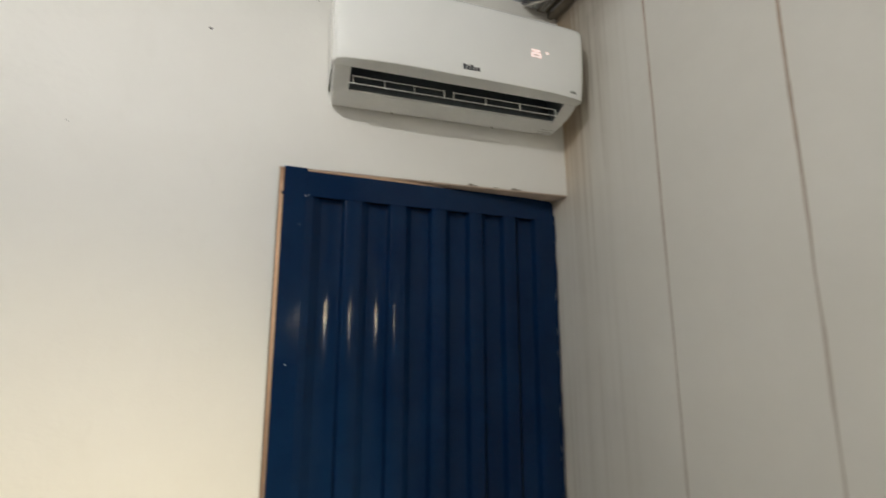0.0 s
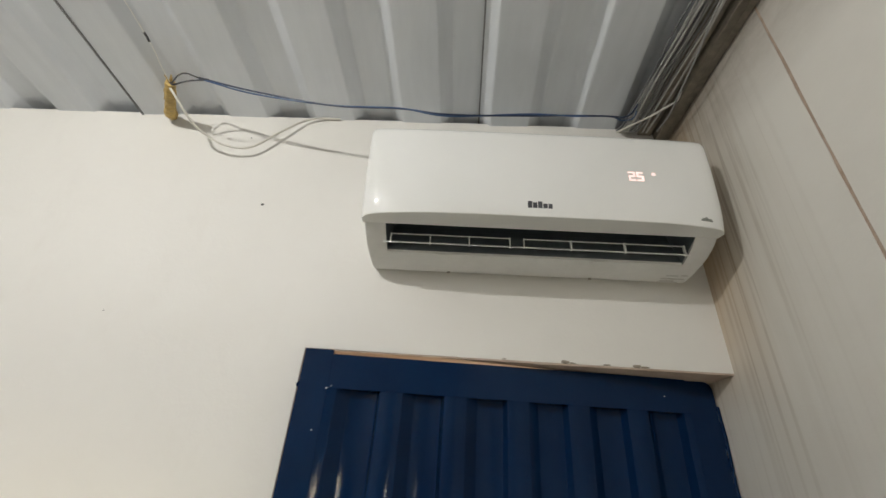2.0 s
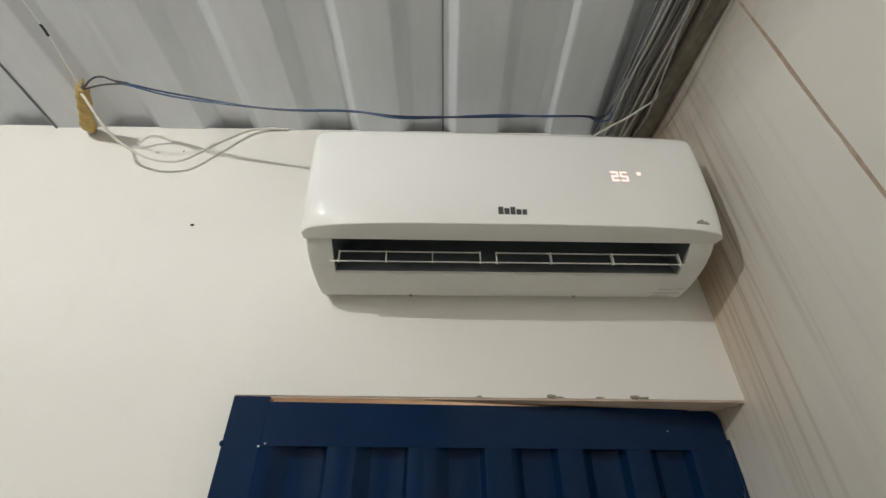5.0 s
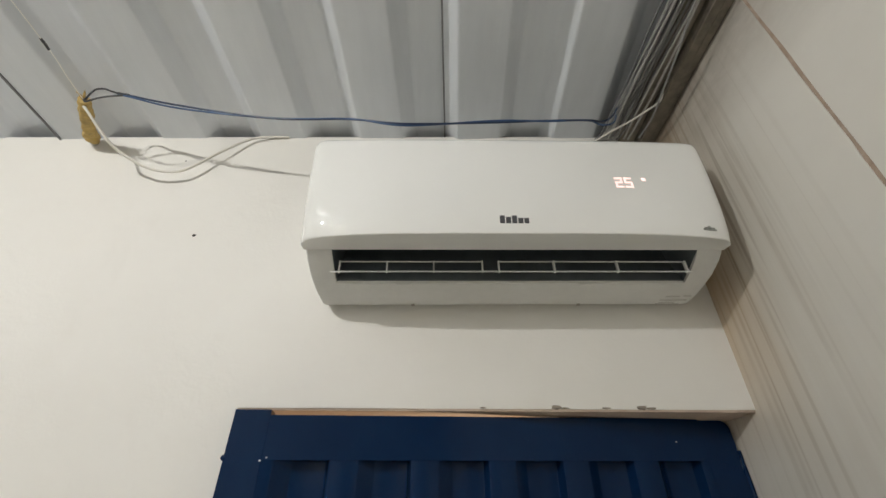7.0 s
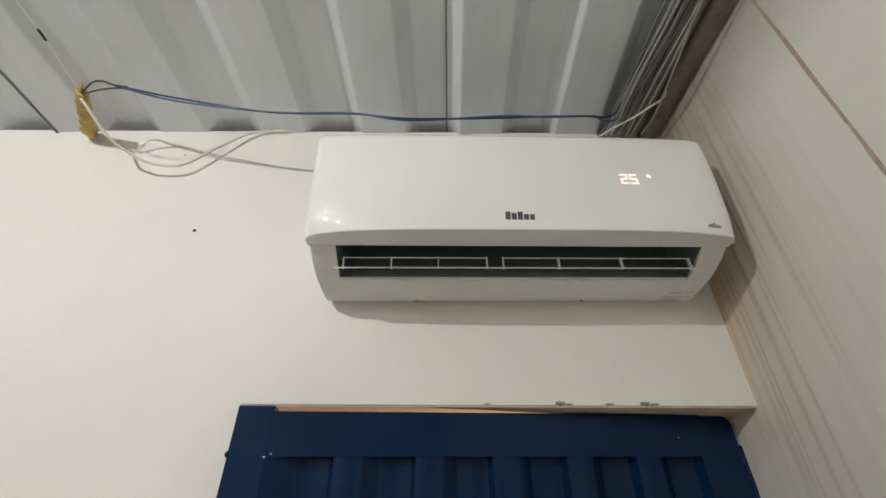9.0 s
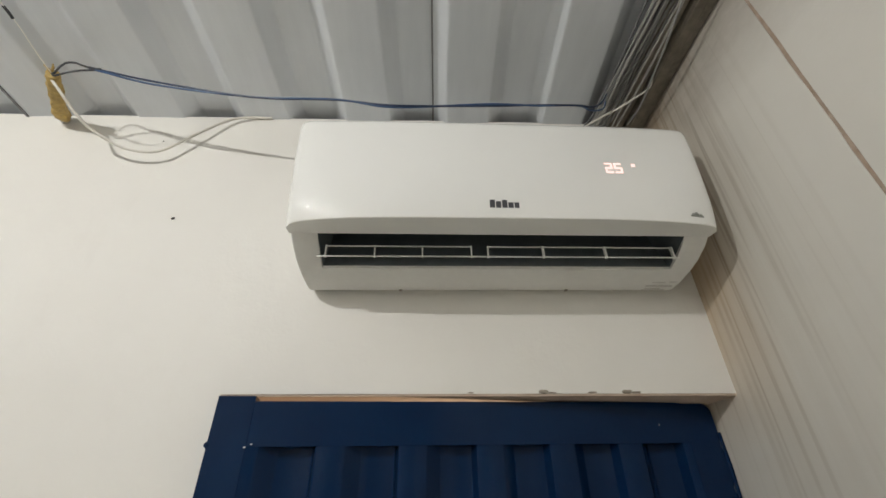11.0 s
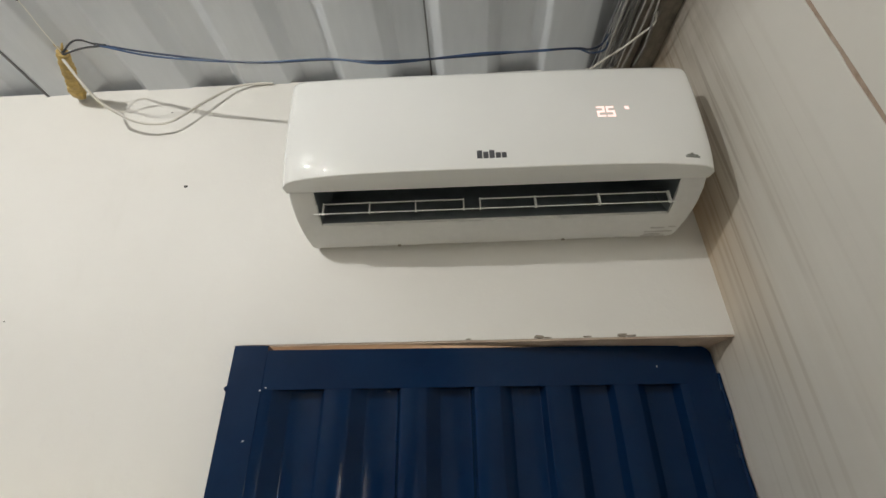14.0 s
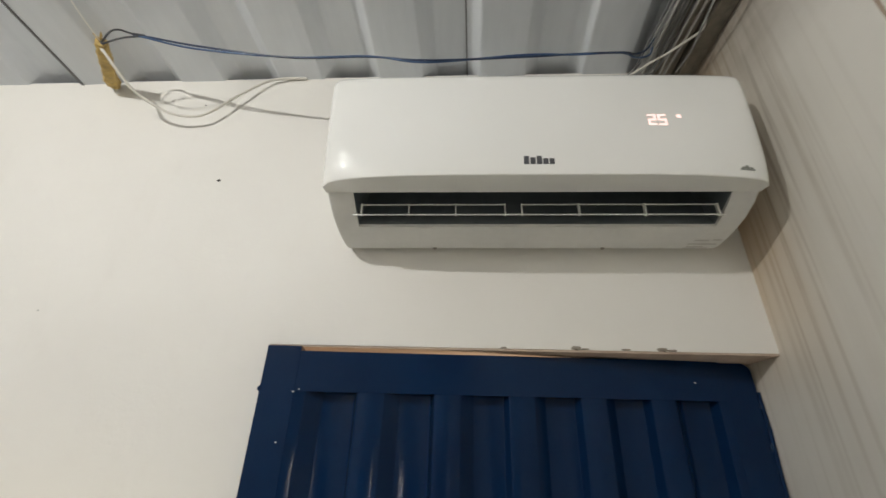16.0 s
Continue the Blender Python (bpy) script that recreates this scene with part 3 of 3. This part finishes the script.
# screws, catches and prints on the housing
for x in (-0.668, -0.315):
    b2 = bmesh.new()
    bmesh.ops.create_cone(b2, cap_ends=True, segments=16, radius1=0.0045, radius2=0.003, depth=0.003, matrix=Matrix.Translation((x, -0.026, 2.3128)))
    ac_part("screw", b2, STEEL, "small rusty screw")
for x in (-0.683, -0.320):
    ac_part("catch", box((x - 0.014, -0.105, 2.3190), (x + 0.014, -0.096, 2.3235), 0.001), MATT_WHITE)
for x0, x1, y, mat in ((-0.140, -0.112, -0.060, PRINT), (-0.104, -0.088, -0.062, PRINT), (-0.148, -0.090, -0.046, PRINT), (-0.146, -0.112, -0.036, PRINT), (-0.148, -0.098, -0.027, PRINT)):
    ac_part("rating_print", box((x0, y - 0.0022, under_z(y) - 0.0008), (x1, y + 0.0022, under_z(y) + 0.001)), mat, "faint grey rating text", False)


def on_panel(name, x0, x1, z0, z1, mat, label="", slant=0.0, parent=None):
    """A thin raised patch that follows the bowed front."""
    b2 = bmesh.new()
    n = 3
    cols = []
    for i in range(n + 1):
        x = x0 + (x1 - x0) * i / n
        ring = []
        for z in (z0, z1):
            xx = x + slant * (z - z0)
            for lift in (-0.0006, 0.002):
                ring.append(b2.verts.new((xx, front_y(xx, z) + lift, z)))
        cols.append(ring)
    for a, b in zip(cols, cols[1:]):
        b2.faces.new((a[0], b[0], b[2], a[2]))
        b2.faces.new((a[2], b[2], b[3], a[3]))
        b2.faces.new((a[1], a[0], b[0], b[1]))
    for c in (cols[0], cols[-1]):
        b2.faces.new((c[0], c[2], c[3], c[1]))
    return ac_part(name, b2, mat, label, False, parent)


# maker's mark as plain dark bars
LX, LZ = -0.5065, 2.3735
for x, w, h in ((0.0, 0.0090, 0.0155), (0.0110, 0.0090, 0.0125), (0.0220, 0.0090, 0.0155), (0.0330, 0.0090, 0.0105), (0.0440, 0.0083, 0.0105)):
    on_panel("maker_mark", LX + x, LX + x + w, LZ, LZ + h, LOGO, "dark grey maker's mark")
for x, w, z, h in ((0.0, 0.027, 0.0, 0.0032), (0.003, 0.014, 0.0038, 0.0022), (0.010, 0.005, 0.0066, 0.0022), (0.018, 0.006, 0.004, 0.002)):
    on_panel("corner_mark", -0.134 + x, -0.134 + x + w, 2.3675 + z, 2.3675 + z + h, GREENISH, "small grey-green mark")


# the lit display: 25 and a dot
def digit(x, z, on):
    w, h, t = 0.0145, 0.0250, 0.0032
    segs = {"a": (0, w, h - t, h), "g": (0, w, h / 2 - t / 2, h / 2 + t / 2), "d": (0, w, 0, t),
            "f": (0, t, h / 2, h), "b": (w - t, w, h / 2, h), "e": (0, t, 0, h / 2), "c": (w - t, w, 0, h / 2)}
    for s in on:
        a, b, c, d = segs[s]
        on_panel("display_segment", x + a, x + b, z + c, z + d, DIGIT, "glowing pinkish display segment", 0.05)


digit(-0.2775, 2.4570, "abged")
digit(-0.2590, 2.4570, "afgcd")
on_panel("display_dot", -0.2235, -0.2160, 2.4745, 2.4815, DIGIT, "glowing dot")


# ---- wires and conduit ----
conduit = tagged(empty("conduit_stub", (-1.562, -0.004, 2.808)), "pale conduit stub capped with amber expanding foam at the wall's top", "conduit")
shift = Matrix.Translation((1.562, 0.004, -2.808))


def at_conduit(name, bm, mat, label=""):
    bm.transform(shift)
    return part(name, bm, mat, conduit, label, True)


tip = Vector((-1.462, -0.165, 2.786))
at_conduit("pipe", tube([(-1.560, 0.004, 2.817), (-1.541, -0.030, 2.807), (-1.522, -0.064, 2.798)], 0.0118, 14), PIPE)
b2 = tube([(-1.548, -0.020, 2.809), (-1.53, -0.052, 2.800), (-1.51, -0.085, 2.795), (-1.485, -0.125, 2.791), tuple(tip)], 0.0165, 16, 10, lambda f: 1.02 - 0.25 * f)
for v in b2.verts:
    v.co += Vector((noise.noise(v.co * 70), noise.noise(v.co * 70 + Vector((5, 0, 0))), noise.noise(v.co * 70 + Vector((0, 5, 0))))) * 0.0045
at_conduit("foam_cap", b2, FOAM, "lumpy amber foam")
for a, c in ((-0.012, 0.012), (0.006, 0.016), (0.012, 0.006)):
    at_conduit("foam_tuft", tube([tuple(tip), (tip.x + a * 0.5, tip.y - 0.008, tip.z + c * 0.6), (tip.x + a, tip.y - 0.014, tip.z + c)], 0.0035, 6, 4, lambda f: 1 - 0.6 * f), FOAM)


def cable(name, points, radius, mat, label, category="cable", group="", sides=8):
    ob = mesh_object(name, tube(points, radius, sides), mat, True)
    return tagged(ob, label, category, group)


cable("loop_cable", [(-1.470, -0.155, 2.782), (-1.449, -0.150, 2.758), (-1.420, -0.11, 2.719), (-1.399, -0.08, 2.702), (-1.372, -0.06, 2.690), (-1.342, -0.045, 2.680), (-1.300, -0.034, 2.678),
                     (-1.255, -0.03, 2.691), (-1.19, -0.025, 2.757), (-1.133, -0.015, 2.815), (-1.085, -0.008, 2.834), (-1.03, -0.004, 2.838)], 0.0034, WHITE_WIRE,
      "white thin cable looping from the conduit along the wall")
BLUE_RUN = [(-1.343, -0.178, 2.782), (-1.214, -0.178, 2.747), (-0.999, -0.178, 2.715), (-0.817, -0.178, 2.710), (-0.686, -0.178, 2.694), (-0.476, -0.178, 2.709), (-0.36, -0.174, 2.714), (-0.258, -0.170, 2.724)]
SLACK = (-0.001, -0.005, -0.003, 0.002, -0.003, 0.002, 0.001, 0.0)
cable("blue_wire", [(-1.372, -0.178, 2.790)] + [(x, y, z + d) for (x, y, z), d in zip(BLUE_RUN, SLACK)] + [(-0.215, -0.150, 2.732), (-0.17, -0.130, 2.765), (-0.135, -0.10, 2.835)], 0.0022, BLUE_WIRE,
      "blue insulated wire strung under the roof", group="strung wires")
twist = [(x, y + 0.004 * math.cos(i * 2.3), z + 0.0045 * math.sin(i * 2.3 + 0.5)) for i, (x, y, z) in enumerate(BLUE_RUN)]
cable("blue_wire", [(-1.368, -0.176, 2.792), (-1.343, -0.177, 2.786)] + twist[1:] + [(-0.215, -0.152, 2.742), (-0.178, -0.14, 2.772), (-0.14, -0.125, 2.835)], 0.0023, DARK_BLUE_WIRE,
      "dark blue insulated wire twisted along the other one", group="strung wires")
cable("wire_lead", [tuple(tip), (-1.447, -0.174, 2.778), (-1.440, -0.177, 2.797), (-1.430, -0.178, 2.809), (-1.412, -0.178, 2.809), (-1.396, -0.178, 2.802), (-1.366, -0.178, 2.790), (-1.345, -0.178, 2.785)], 0.0022, BLACK_WIRE,
      "black wire lead arching out of the foam", group="wire leads")
cable("wire_lead", [tuple(tip), (-1.440, -0.176, 2.766), (-1.417, -0.178, 2.775), (-1.392, -0.178, 2.783), (-1.352, -0.178, 2.787)], 0.0022, BLACK_WIRE,
      "black wire lead running straight out of the foam", group="wire leads")
cable("wire_joint", [(-1.376, -0.1785, 2.793), (-1.362, -0.1785, 2.789), (-1.348, -0.1785, 2.7865)], 0.0036, BLACK_WIRE, "black tape joint between leads and blue wires", "tape")
cable("lamp_wire", [tuple(tip), (-1.445, -0.23, 2.775), (-1.424, -0.318, 2.765), (-1.43, -0.50, 2.775), (-1.50, -0.95, 2.83), (BULB[0], BULB[1], BULB[2] + 0.078)], 0.0012, VANE,
      "thin pale wire leading to the bulb", sides=6)
cable("wire_joint", [(-1.4265, -0.305, 2.7660), (-1.424, -0.318, 2.7650), (-1.4237, -0.330, 2.7648)], 0.0027, BLACK_WIRE, "black tape joint on the thin wire", "tape")

# bulb and holder under the roof; the wide unseen rim shields the roof above
bulb = tagged(empty("light_bulb", BULB), "bare lit white bulb in a plain holder", "lamp")
b2 = bmesh.new()
bmesh.ops.create_cone(b2, cap_ends=True, segments=24, radius1=0.048, radius2=0.018, depth=0.05, matrix=Matrix.Translation((0, 0, 0.055)))
part("lamp_holder_shade", b2, GLOSS_WHITE, bulb, smooth=True)
far_bulb = copy_thing(bulb, Matrix.Translation(FAR_BULB))
for b_ob in (bulb, far_bulb):
    b_ob["group"] = "bare bulbs"
for place in (BULB, FAR_BULB):
    cable("bulb_cord", [(place[0], place[1], place[2] + 0.078), (place[0] + 0.001, place[1], 0.5 * (place[2] + 0.078) + 0.5 * (2.83 - ROOF_TILT * place[1])), (place[0], place[1], 2.838 - ROOF_TILT * place[1])], 0.003, WHITE_WIRE,
          "white cord holding a bare bulb under the roof", group="bulb cords")

# the bundle along the top of the board wall
rnd = random.Random(7)
kinds = [GREY_WIRE, DUSTY_WIRE, DARK_WIRE_LAP_SHADE, GREY_WIRE, DUSTY_WIRE, DARK_WIRE_LAP_SHADE, GREY_WIRE, DARK_WIRE_LAP_SHADE]
words = {GREY_WIRE: "grey", DUSTY_WIRE: "dusty pale", DARK_WIRE_LAP_SHADE: "dark grey"}
STEPS = (0.05, -0.04, -0.12, -0.22, -0.34, -0.48, -0.66, -0.9, -1.3, -1.85)
for i in range(36):
    mat = kinds[i % len(kinds)]
    u, h = rnd.random(), rnd.random()
    pts = []
    for y in STEPS:
        left = -0.158 + 0.030 * min(1.0, max(0.0, -y - 0.04) / 0.40)
        px = left + 0.058 * u + 0.0045 * rnd.uniform(-1, 1)
        pts.append((px, y, 2.806 + 0.030 * h + 0.004 * rnd.uniform(-1, 1) - ROOF_TILT * y))
    pts[0] = (pts[0][0], 0.0, 2.846)
    cable("bundle_cable", pts, rnd.choice((0.0016, 0.0021, 0.0026)), mat, words[mat] + " cable in the bundle along the wall's top", group="cable bundle", sides=6)
for off, sway, r in ((0.062, -0.006, 0.0032), (0.054, 0.004, 0.0026), (0.010, 0.003, 0.0026)):      # paler ones lying lowest
    pts = [(-0.152 + off + 0.020 * min(1.0, max(0.0, -y - 0.04) / 0.40) + sway * math.sin(9 * y), y, 2.799 - ROOF_TILT * y) for y in STEPS[1:]]
    cable("bundle_cable", pts, r, DUSTY_WIRE, "dusty pale cable lying lowest in the bundle", group="cable bundle", sides=7)


def batten(lo, hi, mat, label):
    ob = mesh_object("edge_strip", box(lo, hi, 0.002), mat)
    ob.matrix_world = Matrix(((1, 0, 0, 0), (0, 1, 0, 0), (0, -ROOF_TILT, 1, 0), (0, 0, 0, 1)))
    return tagged(ob, label, "batten")


# the two dark brown strips stand for shade on either side of the lath
batten((-0.092, -1.9, 2.828), (-0.050, -0.004, 2.846), SHADE_BROWN, "dark brown strip for the shaded recess under the roof beside the cables")
batten((-0.0440, -1.9, 2.806), (-0.022, -0.004, 2.845), PALE_TIMBER, "greyish brown timber lath along the top of the board wall")
batten((-0.0215, -1.9, 2.812), (-0.0005, -0.004, 2.845), SHADE_BROWN, "dark brown strip for the shadow line at the top of the board wall")
cable("stray_cable", [(-0.180, -0.045, 2.792), (-0.150, -0.080, 2.790), (-0.115, -0.115, 2.788), (-0.085, -0.142, 2.794), (-0.055, -0.163, 2.806), (-0.045, -0.175, 2.832)], 0.0026, WHITE_WIRE,
      "dusty white cable crossing the bundle")
cable("stray_cable", [(-0.105, -0.70, 2.84), (-0.098, -0.45, 2.815), (-0.085, -0.30, 2.792), (-0.075, -0.20, 2.785), (-0.062, -0.12, 2.79), (-0.055, -0.04, 2.81)], 0.0024, GREY_WIRE,
      "slack grey cable hanging below the bundle")

# ---- small marks on the plaster ----
for x, z, r in ((-1.195, 2.506, 0.0042), (-1.29, 2.748, 0.0022), (-0.90, 2.668, 0.0018), (-1.50, 2.18, 0.0014)):
    b2 = bmesh.new()
    bmesh.ops.create_icosphere(b2, subdivisions=2, radius=r, matrix=Matrix.Diagonal((1.2, 0.25, 0.9, 1)))
    ob = tagged(mesh_object("nail_hole", b2, SPECK), "small dark nail hole in the cream wall", "hole")
    ob.location = (x, 0, z)
